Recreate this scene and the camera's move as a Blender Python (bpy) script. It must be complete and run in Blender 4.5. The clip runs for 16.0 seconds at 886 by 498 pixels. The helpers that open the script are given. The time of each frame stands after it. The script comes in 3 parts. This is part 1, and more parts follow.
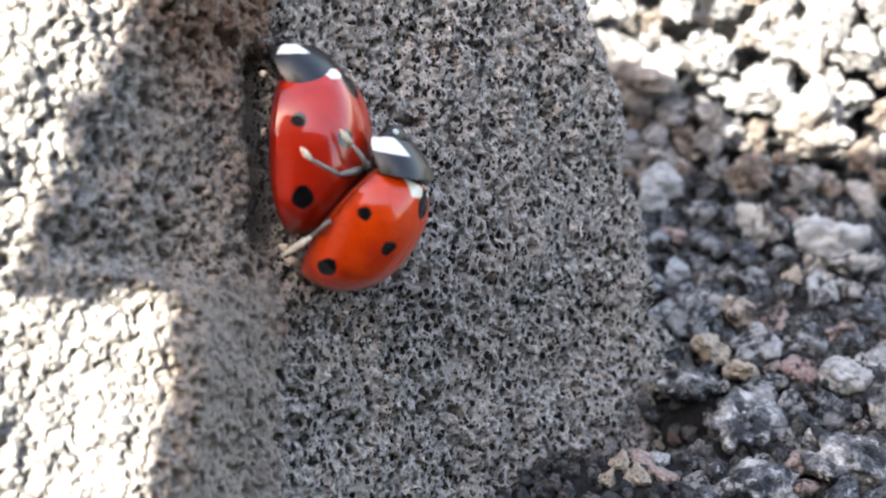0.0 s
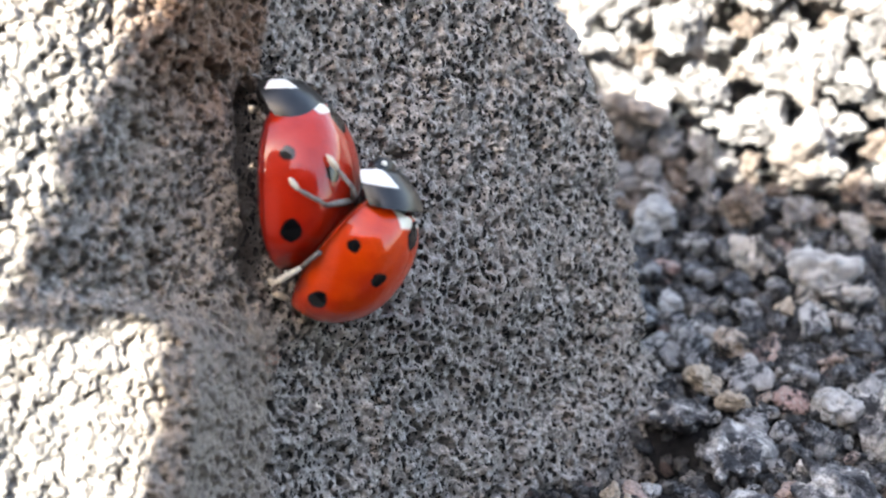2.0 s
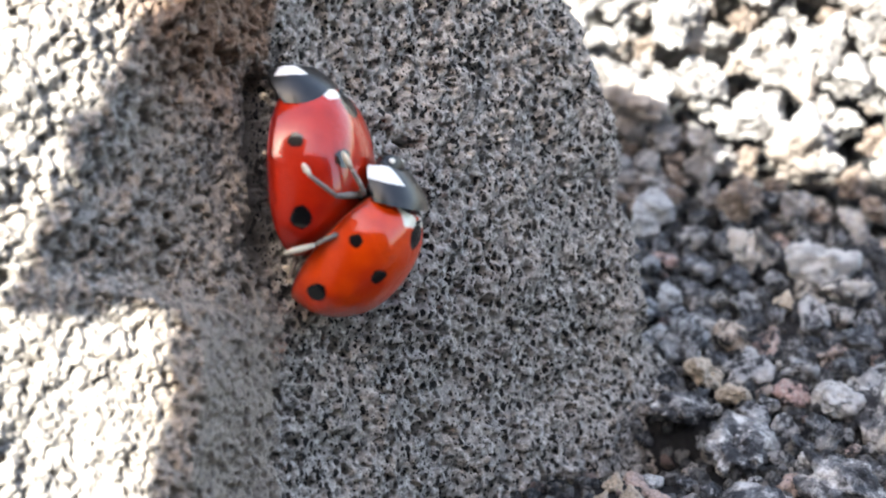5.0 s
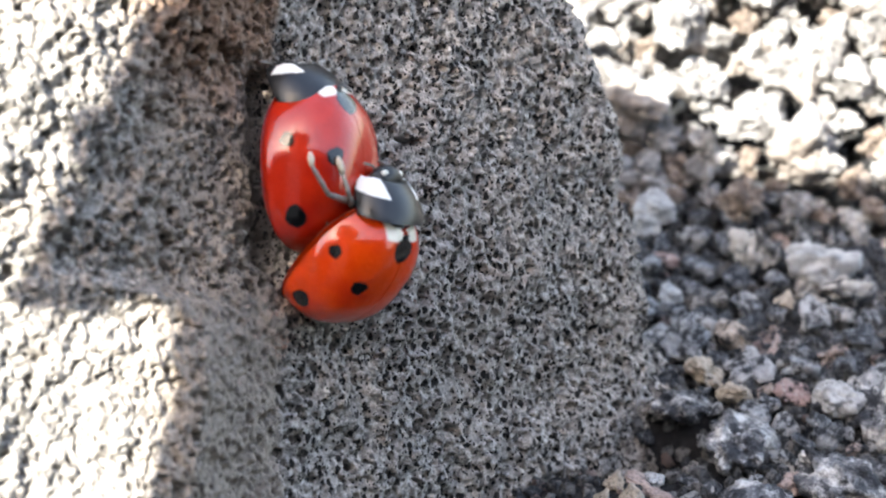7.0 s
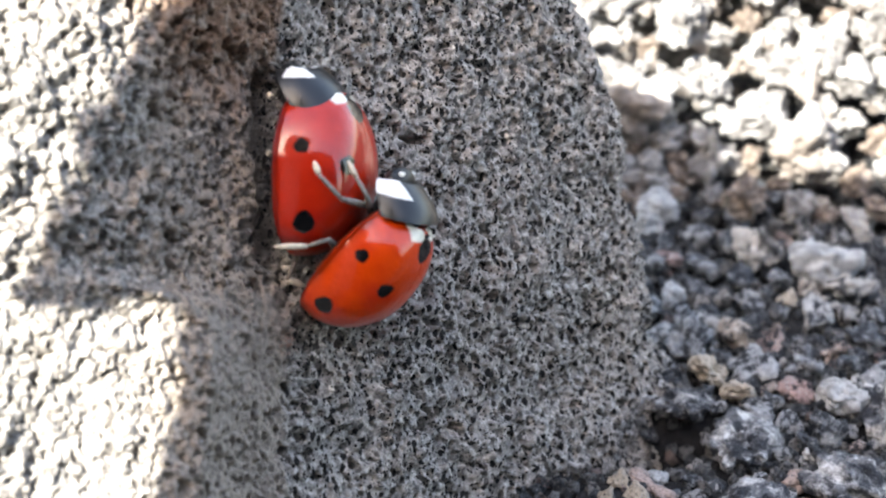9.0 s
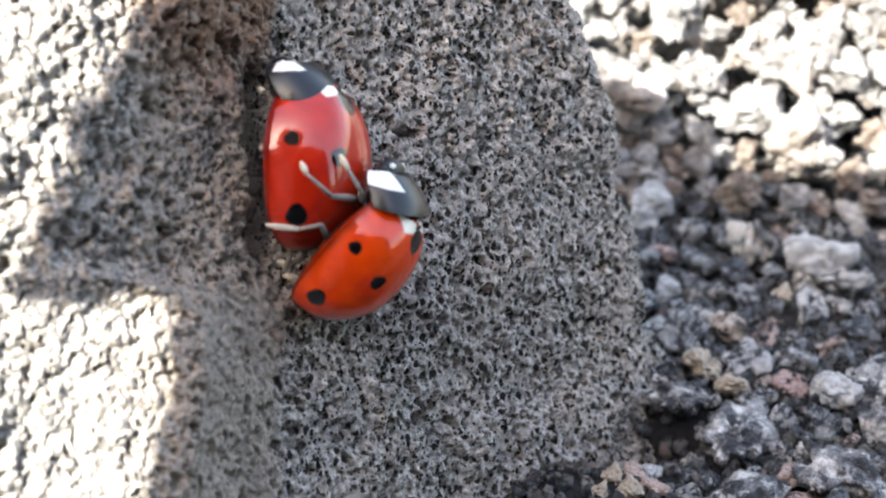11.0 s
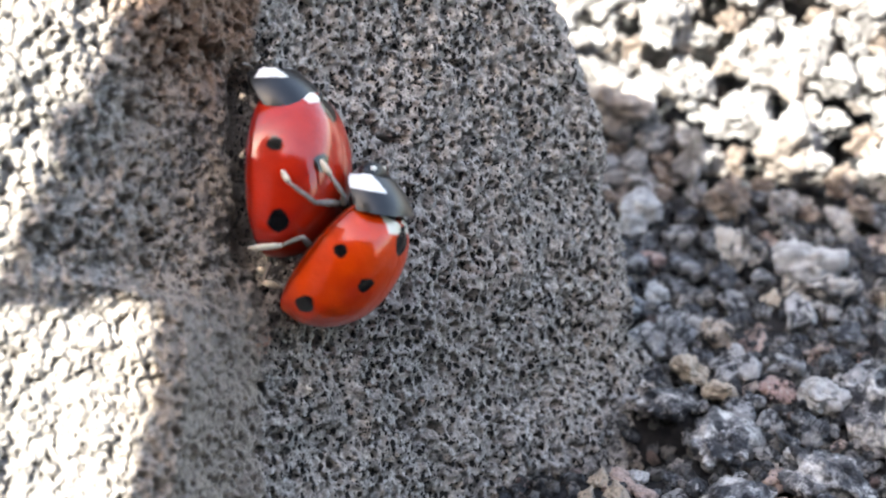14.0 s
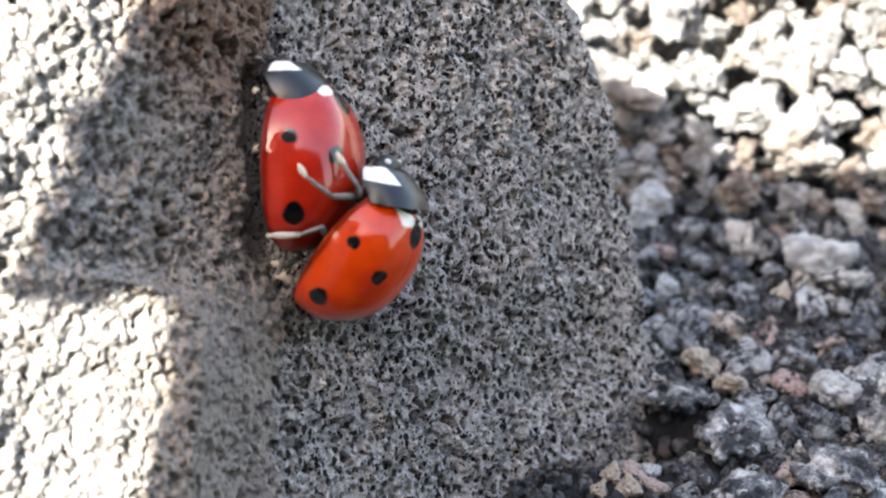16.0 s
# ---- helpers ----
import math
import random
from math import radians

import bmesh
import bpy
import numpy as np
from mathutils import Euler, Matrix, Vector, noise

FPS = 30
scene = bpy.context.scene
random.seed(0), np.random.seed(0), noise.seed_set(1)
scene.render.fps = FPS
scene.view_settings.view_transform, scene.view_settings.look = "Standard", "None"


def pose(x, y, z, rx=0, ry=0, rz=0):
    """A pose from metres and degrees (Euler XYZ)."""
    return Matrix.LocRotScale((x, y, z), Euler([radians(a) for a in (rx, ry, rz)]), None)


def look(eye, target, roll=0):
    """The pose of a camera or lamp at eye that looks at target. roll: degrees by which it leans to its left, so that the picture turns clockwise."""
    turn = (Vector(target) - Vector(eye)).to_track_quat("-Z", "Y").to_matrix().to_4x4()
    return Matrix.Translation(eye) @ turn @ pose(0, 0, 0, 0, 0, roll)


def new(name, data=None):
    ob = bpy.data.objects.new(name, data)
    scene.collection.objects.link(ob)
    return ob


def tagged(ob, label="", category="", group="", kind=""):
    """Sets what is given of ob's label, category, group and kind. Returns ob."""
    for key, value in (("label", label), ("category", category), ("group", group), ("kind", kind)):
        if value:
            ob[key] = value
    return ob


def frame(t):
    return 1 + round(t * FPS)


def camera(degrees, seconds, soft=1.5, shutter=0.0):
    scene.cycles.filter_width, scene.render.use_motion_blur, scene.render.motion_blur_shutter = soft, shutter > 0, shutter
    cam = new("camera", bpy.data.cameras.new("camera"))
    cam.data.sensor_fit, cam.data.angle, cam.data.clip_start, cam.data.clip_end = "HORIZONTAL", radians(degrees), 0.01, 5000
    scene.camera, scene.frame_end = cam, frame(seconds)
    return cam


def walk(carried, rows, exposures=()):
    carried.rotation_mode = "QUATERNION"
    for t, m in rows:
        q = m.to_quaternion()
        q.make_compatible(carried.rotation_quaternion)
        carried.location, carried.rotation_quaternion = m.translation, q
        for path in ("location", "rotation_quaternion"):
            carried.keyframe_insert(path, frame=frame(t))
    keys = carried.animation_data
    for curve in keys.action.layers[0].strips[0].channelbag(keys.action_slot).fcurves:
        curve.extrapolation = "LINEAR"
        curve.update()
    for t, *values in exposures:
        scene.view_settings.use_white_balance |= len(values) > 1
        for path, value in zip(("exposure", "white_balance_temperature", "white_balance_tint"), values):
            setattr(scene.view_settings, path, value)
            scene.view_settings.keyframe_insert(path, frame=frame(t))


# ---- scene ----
MM = 0.001

# camera: a hand-held close-up, about 65 mm from the beetles
cam = camera(24, 16.0, soft=2.0)
cam.data.dof.use_dof = True
cam.data.dof.focus_distance = 0.0705
cam.data.dof.aperture_fstop = 85
EXPOSURE = 3.6
CAMERA_ROWS = [
    (0.0, pose(0.00062, -0.05659, 0.04910, 53.840, 0.473, 0.310)),
    (0.5, pose(0.00078, -0.05659, 0.04924, 54.055, 0.478, 0.299)),
    (1.0, pose(0.00085, -0.05635, 0.04893, 54.262, 0.579, 0.535)),
    (1.5, pose(0.00090, -0.05667, 0.04922, 54.410, 0.649, 0.342)),
    (2.0, pose(0.00127, -0.05685, 0.04929, 54.716, 0.674, 0.503)),
    (2.5, pose(0.00097, -0.05712, 0.04964, 54.836, 0.951, 0.551)),
    (3.0, pose(0.00042, -0.05705, 0.04938, 55.065, 0.570, 0.448)),
    (3.5, pose(-0.00003, -0.05688, 0.04932, 54.899, 0.194, 0.293)),
    (4.0, pose(-0.00003, -0.05708, 0.04921, 54.845, 0.126, 0.127)),
    (4.5, pose(-0.00003, -0.05703, 0.04900, 54.827, -0.023, 0.027)),
    (6.8, pose(-0.00062, -0.05740, 0.04865, 54.935, -0.616, -0.139)),
    (7.0, pose(-0.00023, -0.05741, 0.04865, 55.041, -0.353, -0.003)),
    (7.5, pose(0.00004, -0.05727, 0.04889, 54.892, 0.100, 0.271)),
    (8.0, pose(0.00000, -0.05730, 0.04870, 55.000, -0.000, 0.000)),
    (8.5, pose(-0.00036, -0.05736, 0.04852, 55.088, -0.243, -0.126)),
    (9.0, pose(-0.00042, -0.05756, 0.04857, 55.114, -0.293, -0.094)),
    (11.5, pose(-0.00005, -0.05748, 0.04843, 54.954, -0.280, -0.152)),
    (12.0, pose(0.00018, -0.05723, 0.04826, 55.008, -0.253, -0.199)),
    (12.5, pose(0.00012, -0.05749, 0.04833, 55.179, -0.313, -0.203)),
    (13.0, pose(0.00009, -0.05764, 0.04830, 55.330, -0.258, -0.179)),
    (13.5, pose(0.00034, -0.05730, 0.04833, 55.177, -0.157, -0.145)),
    (14.0, pose(0.00050, -0.05765, 0.04834, 55.293, -0.133, -0.011)),
    (14.5, pose(0.00016, -0.05742, 0.04831, 55.255, -0.136, 0.312)),
    (15.0, pose(-0.00006, -0.05721, 0.04825, 55.034, -0.018, 0.386)),
    (15.5, pose(-0.00001, -0.05726, 0.04836, 54.718, -0.042, 0.003)),
    (16.0, pose(0.00008, -0.05765, 0.04856, 54.981, -0.091, -0.021)),
]
walk(cam, CAMERA_ROWS, exposures=[(0.0, EXPOSURE, 7850, 12), (16.0, EXPOSURE, 7850, 12)])

# daylight: one sun from the left, clear sky
SUN = Vector((-0.42, -0.52, 0.745)).normalized()
world = bpy.data.worlds.new("sky")
scene.world = world
world.use_nodes = True
sky = world.node_tree.nodes.new("ShaderNodeTexSky")
sky.sky_type = "NISHITA"
sky.sun_disc = False
sky.dust_density = 1.9
sky.sun_elevation = math.asin(SUN.z)
sky.sun_rotation = math.atan2(SUN.x, SUN.y)
back = world.node_tree.nodes["Background"]
back.inputs["Strength"].default_value = 0.071
world.node_tree.links.new(sky.outputs[0], back.inputs["Color"])
lamp = bpy.data.lights.new("sun", "SUN")
lamp.energy, lamp.angle, lamp.color = 1.95, radians(0.5), (0.85, 0.935, 1.0)
sun = new("sun", lamp)
sun.matrix_world = look(SUN, (0, 0, 0))


# ---- materials ----
class Nodes:
    """A node material in millimetres of the object's own space."""

    def __init__(self, name):
        self.mat = bpy.data.materials.new(name)
        self.mat.use_nodes = True
        self.tree = self.mat.node_tree
        self.bsdf = self.tree.nodes["Principled BSDF"]
        coord = self.tree.nodes.new("ShaderNodeTexCoord")
        scale = self.tree.nodes.new("ShaderNodeVectorMath")
        scale.operation = "SCALE"
        scale.inputs["Scale"].default_value = 1000
        self.link(coord.outputs["Object"], scale.inputs[0])
        self.p = scale.outputs[0]
        split = self.tree.nodes.new("ShaderNodeSeparateXYZ")
        self.link(self.p, split.inputs[0])
        self.x, self.y, self.z = split.outputs

    def link(self, a, b):
        self.tree.links.new(a, b)

    def put(self, socket, value):
        if hasattr(value, "is_linked"):
            self.link(value, socket)
        else:
            socket.default_value = value

    def math(self, op, a, b=0.0, c=0.0):
        n = self.tree.nodes.new("ShaderNodeMath")
        n.operation = op
        for s, v in zip(n.inputs, (a, b, c)):
            self.put(s, v)
        return n.outputs[0]

    def ramp(self, v, lo, hi, a=0.0, b=1.0):
        n = self.tree.nodes.new("ShaderNodeMapRange")
        n.interpolation_type = "SMOOTHSTEP"
        for s, q in zip(n.inputs, (v, lo, hi, a, b)):
            self.put(s, q)
        return n.outputs[0]

    def noise(self, scale, detail=3.0, rough=0.6, vector=None):
        n = self.tree.nodes.new("ShaderNodeTexNoise")
        self.link(vector or self.p, n.inputs["Vector"])
        n.inputs["Scale"].default_value = scale
        n.inputs["Detail"].default_value = detail
        n.inputs["Roughness"].default_value = rough
        return n.outputs["Fac"]

    def cells(self, scale, vector=None, feature="F1"):
        n = self.tree.nodes.new("ShaderNodeTexVoronoi")
        n.feature = feature
        self.link(vector or self.p, n.inputs["Vector"])
        n.inputs["Scale"].default_value = scale
        return n

    def mix(self, f, a, b, blend="MIX"):
        n = self.tree.nodes.new("ShaderNodeMix")
        n.data_type = "RGBA"
        n.blend_type = blend
        for s, v in zip((n.inputs[0], n.inputs[6], n.inputs[7]), (f, a, b)):
            self.put(s, (*v, 1.0) if isinstance(v, tuple) and len(v) == 3 else v)
        return n.outputs[2]

    def near(self, x, y, z):
        n = self.tree.nodes.new("ShaderNodeVectorMath")
        n.operation = "DISTANCE"
        self.link(self.p, n.inputs[0])
        n.inputs[1].default_value = (x, y, z)
        return n.outputs["Value"]

    def random(self):
        return self.tree.nodes.new("ShaderNodeObjectInfo").outputs["Random"]

    def island(self):
        return self.tree.nodes.new("ShaderNodeNewGeometry").outputs["Random Per Island"]

    def colours(self, v, stops):
        n = self.tree.nodes.new("ShaderNodeValToRGB")
        self.link(v, n.inputs[0])
        el = n.color_ramp.elements
        while len(el) < len(stops):
            el.new(0.5)
        for e, (at, c) in zip(el, stops):
            e.position, e.color = at, (*c, 1.0)
        return n.outputs[0]

    def bump(self, height, distance, strength=1.0):
        n = self.tree.nodes.new("ShaderNodeBump")
        n.inputs["Strength"].default_value = strength
        n.inputs["Distance"].default_value = distance * MM
        self.link(height, n.inputs["Height"])
        self.link(n.outputs[0], self.bsdf.inputs["Normal"])

    def set(self, **kw):
        for k, v in kw.items():
            s = self.bsdf.inputs[k.replace("_", " ")]
            self.put(s, (*v, 1.0) if isinstance(v, tuple) and len(v) == 3 else v)
        return self.mat


def rock_material():
    m = Nodes("porous_grey_rock")
    grain, mid, wide = m.noise(5.5, 4, 0.7), m.noise(1.6, 3), m.noise(0.22, 2)
    c = m.colours(grain, [(0.32, (0.09, 0.083, 0.076)), (0.48, (0.285, 0.262, 0.24)), (0.65, (0.60, 0.555, 0.51))])
    c = m.mix(m.ramp(mid, 0.35, 0.7, 0.0, 0.45), c, (0.27, 0.25, 0.232))
    c = m.mix(m.ramp(wide, 0.42, 0.68, 0.0, 0.40), c, (0.35, 0.30, 0.26))
    # the weathered side of the ridge is browner, most of all high up
    weathered = m.math("MULTIPLY", m.ramp(m.math("ADD", m.x, m.math("MULTIPLY", mid, 0.6)), -1.7, -2.1), m.ramp(m.x, -9.0, -6.5))
    c = m.mix(m.math("MULTIPLY", weathered, 0.68), c, (0.33, 0.265, 0.212))
    rust = m.math("MULTIPLY", m.math("MULTIPLY", m.ramp(m.near(-4.3, 7.6, 0.4), 5.0, 1.8), m.ramp(m.x, -1.9, -2.3)), m.ramp(mid, 0.25, 0.5))
    c = m.mix(m.math("MULTIPLY", rust, 0.85), c, (0.22, 0.125, 0.08))
    spot = m.math("MULTIPLY", m.ramp(m.near(-2.2, -3.15, 0.2), 0.7, 0.25), m.ramp(grain, 0.4, 0.6))
    c = m.mix(m.math("MULTIPLY", spot, 0.7), c, (0.3, 0.11, 0.06))
    fleck = m.cells(1.1)
    pale = m.math("MULTIPLY", m.ramp(fleck.outputs["Distance"], 0.16, 0.09), m.ramp(m.noise(0.7, 1), 0.54, 0.6))
    c = m.mix(m.math("MULTIPLY", pale, 0.9), c, (0.72, 0.68, 0.6))
    dust = m.math("MULTIPLY", m.math("MULTIPLY", m.ramp(m.x, -6.6, -5.8), m.ramp(m.x, -1.7, -2.7)), m.ramp(m.y, -0.8, -1.8))
    c = m.mix(m.math("MULTIPLY", dust, m.ramp(grain, 0.3, 0.6, 0.75, 0.4)), c, (0.335, 0.285, 0.24))
    # painted shade of small pits: black specks of two sizes, ragged in outline
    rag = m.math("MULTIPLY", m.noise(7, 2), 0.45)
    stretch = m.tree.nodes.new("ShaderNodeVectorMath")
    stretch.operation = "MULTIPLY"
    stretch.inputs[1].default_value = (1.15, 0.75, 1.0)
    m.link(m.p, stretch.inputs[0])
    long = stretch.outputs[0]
    pit_shade = m.ramp(m.math("ADD", m.cells(2.9, long).outputs["Distance"], rag), 0.595, 0.54)
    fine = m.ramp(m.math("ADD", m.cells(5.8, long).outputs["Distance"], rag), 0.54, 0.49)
    pit_shade = m.math("MULTIPLY", m.math("MAXIMUM", pit_shade, fine), m.ramp(m.noise(0.9, 2), 0.3, 0.5, 0.5, 1.0))
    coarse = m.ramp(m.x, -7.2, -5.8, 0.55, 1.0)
    c = m.mix(m.math("MULTIPLY", m.math("MULTIPLY", pit_shade, coarse), m.ramp(m.math("MAXIMUM", dust, m.math("MULTIPLY", weathered, 0.55)), 0.0, 1.0, 0.97, 0.35)), c, (0.010, 0.009, 0.009))
    m.bump(m.noise(9, 3, 0.7), 0.07, 0.9)
    return m.set(Base_Color=c, Roughness=0.9, Specular_IOR_Level=0.15)


def pebble_material(name, per_island=False, cinder=False, dark=0.0):
    m = Nodes(name)
    r = m.island() if per_island else m.random()
    if cinder:
        c = m.colours(m.noise(4.5, 4, 0.7), [(0.36, (0.06, 0.062, 0.068)), (0.49, (0.20, 0.203, 0.21)), (0.62, (0.55, 0.54, 0.52))])
    else:
        c = m.colours(r, [(0.0, (0.09, 0.10, 0.115)), (0.3, (0.19, 0.21, 0.23)), (0.55, (0.36, 0.375, 0.39)),
                          (0.8, (0.56, 0.56, 0.555)), (0.93, (0.54, 0.475, 0.40)), (0.985, (0.60, 0.41, 0.37))])
    g = m.noise(3.2, 4, 0.7)
    c = m.mix(m.ramp(g, 0.42, 0.54, 0.92, 0.0), c, (0.018, 0.020, 0.025))
    c = m.mix(m.ramp(m.noise(4.5, 4, 0.75), 0.55, 0.68, 0.0, 0.7), c, (0.74, 0.74, 0.73))
    c = m.mix(m.ramp(m.noise(1.1, 2), 0.5, 0.75, 0.0, 0.4), c, (0.42, 0.385, 0.34))
    # pull towards black: puts the shade between pebbles into the grit's colour
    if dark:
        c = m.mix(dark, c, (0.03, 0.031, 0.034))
    m.bump(m.noise(5, 5, 0.75), 0.4, 1.0)
    return m.set(Base_Color=c, Roughness=0.6, Specular_IOR_Level=0.3)


def soil_material():
    m = Nodes("blackened_grit_soil")
    # nearly black, so that gaps in the gravel read as deep shade
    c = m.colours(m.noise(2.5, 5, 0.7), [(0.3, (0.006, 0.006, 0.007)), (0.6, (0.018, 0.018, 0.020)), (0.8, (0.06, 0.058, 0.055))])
    m.bump(m.noise(3, 5, 0.7), 0.3, 1.0)
    return m.set(Base_Color=c, Roughness=0.95)


def boulder_material(name, dark, middle, light):
    m = Nodes(name)
    g = m.noise(2.2, 4, 0.7)
    c = m.colours(g, [(0.34, dark), (0.5, middle), (0.66, light)])
    c = m.mix(m.ramp(m.noise(0.35, 2), 0.5, 0.68, 0.0, 0.6), c, (0.24, 0.19, 0.155))
    m.bump(m.noise(3.0, 4, 0.6), 0.3, 1.0)
    return m.set(Base_Color=c, Roughness=0.9)


# the wing case's black spots: across, along, radius
SPOTS = [(-2.33, 0.64, 0.27), (-1.30, -0.05, 0.32), (-2.14, -2.03, 0.40)]


def wing_width(y):
    u = y + 0.5
    return 2.62 * max(0.0, 1 - abs(u / (2.95 if u > 0 else 2.93)) ** 2.3) ** (1 / 2.3)


def wing_height(y):
    u = y + 0.5
    return 2.465 * max(0.0, 1 - abs(u / (3.39 if u > 0 else 2.93)) ** 2.2) ** 0.5


def wing_top(x, y):
    s = min(0.999, abs(x) / wing_width(y))
    return wing_height(y) * (1 - s ** 2.5) ** 0.5


def wing_material(name, colour, deep):
    m = Nodes(name)
    wob = m.math("MULTIPLY", m.math("SUBTRACT", m.noise(2.2, 2), 0.5), 0.3)
    c = m.mix(m.ramp(m.noise(0.6, 2), 0.35, 0.7), colour, deep)
    c = m.mix(m.ramp(m.noise(9, 2), 0.5, 0.8, 0.0, 0.25), c, deep)
    side = m.math("ABSOLUTE", m.x)
    # pale mark beside the shield, then the black spots
    pale = m.math("MULTIPLY", m.ramp(m.math("ABSOLUTE", m.math("SUBTRACT", side, 0.5)), 0.42, 0.3),
                  m.ramp(m.math("SUBTRACT", m.y, m.math("MULTIPLY", side, -0.1)), 1.98, 2.08))
    c = m.mix(pale, c, (0.85, 0.80, 0.68))
    black = m.ramp(m.math("ADD", m.near(0, 1.75, wing_top(0, 1.75)), wob), 0.52, 0.44)
    for x, y, r in SPOTS:
        z = wing_top(x, y)
        for s in (1, -1):
            black = m.math("MAXIMUM", black, m.ramp(m.math("ADD", m.near(x * s, y, z), wob), r + 0.05, r - 0.04))
    c = m.mix(black, c, (0.004, 0.0035, 0.0035))
    m.bump(m.math("ADD", m.noise(5, 3), m.math("MULTIPLY", m.noise(1.1, 2), 2.0)), 0.06, 0.5)
    return m.set(Base_Color=c, Roughness=0.3, Coat_Weight=1.0, Coat_Roughness=0.11, Coat_IOR=1.62, Specular_IOR_Level=0.08)


def shield_material(name, inner, front, low):
    """Black shield with a pale blotch in each front corner."""
    m = Nodes(name)
    side = m.math("ABSOLUTE", m.x)
    wob = m.math("MULTIPLY", m.math("SUBTRACT", m.noise(3, 2), 0.5), 0.10)
    pale = m.math("MULTIPLY", m.ramp(m.math("ADD", side, wob), inner, inner + 0.04), m.ramp(m.math("ADD", m.y, wob), front, front + 0.04))
    pale = m.math("MULTIPLY", pale, m.ramp(m.math("ADD", m.z, wob), low, low + 0.05))
    c = m.mix(pale, (0.010, 0.011, 0.013), (0.85, 0.83, 0.78))
    m.bump(m.noise(9, 3), 0.02, 0.4)
    return m.set(Base_Color=c, Roughness=0.30, Specular_IOR_Level=0.6)


def plain(name, colour, rough, amount=0.3):
    m = Nodes(name)
    dark = tuple(v * 0.5 for v in colour)
    c = m.mix(m.ramp(m.noise(6, 3), 0.35, 0.7, 0.0, amount * 2), colour, dark)
    m.bump(m.noise(12, 2), 0.02, 0.4)
    return m.set(Base_Color=c, Roughness=rough)


ROCK = rock_material()
PEBBLE = pebble_material("dark_pebble")
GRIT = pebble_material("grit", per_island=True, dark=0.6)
CINDER = pebble_material("dark_cinder", cinder=True)
SOIL = soil_material()
CLINKER = boulder_material("pale_clinker", (0.05, 0.045, 0.042), (0.20, 0.19, 0.183), (0.46, 0.45, 0.44))
BROWN = boulder_material("brown_clinker", (0.05, 0.038, 0.032), (0.17, 0.13, 0.105), (0.40, 0.345, 0.30))
WING_F = wing_material("deep_red_wing_case", (0.52, 0.020, 0.004), (0.40, 0.011, 0.003))
WING_M = wing_material("orange_red_wing_case", (0.76, 0.056, 0.003), (0.64, 0.030, 0.003))
SHIELD_F = shield_material("black_shield_narrow_pale_corners", 0.66, 2.80, -0.30)
SHIELD_M = shield_material("black_shield_broad_pale_corners", 0.72, 2.56, -0.62)
BLACK = plain("black_chitin", (0.012, 0.012, 0.013), 0.35)
LEG = plain("brown_black_leg", (0.22, 0.185, 0.16), 0.22)
FOOT = plain("pale_foot_bristle", (0.72, 0.62, 0.48), 0.5)
PALE = plain("pale_stone", (0.42, 0.42, 0.41), 0.6, 0.48)
TAN = plain("tan_stone", (0.40, 0.34, 0.27), 0.6, 0.48)
PINK = plain("pink_stone", (0.38, 0.29, 0.255), 0.6, 0.48)
FACE = plain("pale_face_mark", (0.8, 0.76, 0.66), 0.4, 0.1)


# ---- noise over arrays of points ----
def lattice(i, j, k, salt):
    h = (i.astype(np.int64) * 374761393 + j.astype(np.int64) * 668265263 + k.astype(np.int64) * 2147483647 + salt * 1274126177) & 0xFFFFFFFF
    h = ((h ^ (h >> 13)) * 1274126177) & 0xFFFFFFFF
    h = ((h ^ (h >> 16)) * 2246822519) & 0xFFFFFFFF
    return ((h ^ (h >> 15)) & 0xFFFFFF) / float(0x1000000)


def smooth_noise(p, salt=0):
    b = np.floor(p)
    f = p - b
    f = f * f * f * (f * (f * 6 - 15) + 10)
    out = 0
    for dx in (0, 1):
        for dy in (0, 1):
            for dz in (0, 1):
                w = (f[:, 0] if dx else 1 - f[:, 0]) * (f[:, 1] if dy else 1 - f[:, 1]) * (f[:, 2] if dz else 1 - f[:, 2])
                out = out + w * lattice(b[:, 0] + dx, b[:, 1] + dy, b[:, 2] + dz, salt)
    return out * 2 - 1


def layers(p, n, salt=0, gain=0.55):
    out, a = 0, 1.0
    for i in range(n):
        out = out + a * smooth_noise(p * 2.03 ** i + 17.3 * i, salt + i)
        a *= gain
    return out


def nearest_seed(p, salt=0):
    """Distance to the nearest jittered seed, and that seed's own random number."""
    b = np.floor(p)
    best, own = np.full(len(p), 9.0), np.zeros(len(p))
    for dx in (-1, 0, 1):
        for dy in (-1, 0, 1):
            for dz in (-1, 0, 1):
                c = b + (dx, dy, dz)
                s = np.stack([lattice(c[:, 0], c[:, 1], c[:, 2], salt + q) for q in range(3)], 1)
                d = np.linalg.norm(c + s - p, axis=1)
                m = d < best
                best[m] = d[m]
                own[m] = lattice(c[:, 0], c[:, 1], c[:, 2], salt + 7)[m]
    return best, own


def step(v, lo, hi):
    t = np.clip((v - lo) / (hi - lo), 0, 1)
    return t * t * (3 - 2 * t)


def mesh_of(name, verts, faces, smooth=True):
    me = bpy.data.meshes.new(name)
    me.from_pydata([tuple(v) for v in verts] if not isinstance(verts, list) else verts, [], faces)
    me.validate()
    if smooth:
        me.polygons.foreach_set("use_smooth", np.ones(len(me.polygons), dtype=bool))
    me.update()
    return me


def grid_faces(rows, cols, wrap=False):
    i, j = np.meshgrid(np.arange(rows - 1), np.arange(cols if wrap else cols - 1), indexing="ij")
    k = (j + 1) % cols
    return np.stack([i * cols + j, i * cols + k, (i + 1) * cols + k, (i + 1) * cols + j], -1).reshape(-1, 4).tolist()


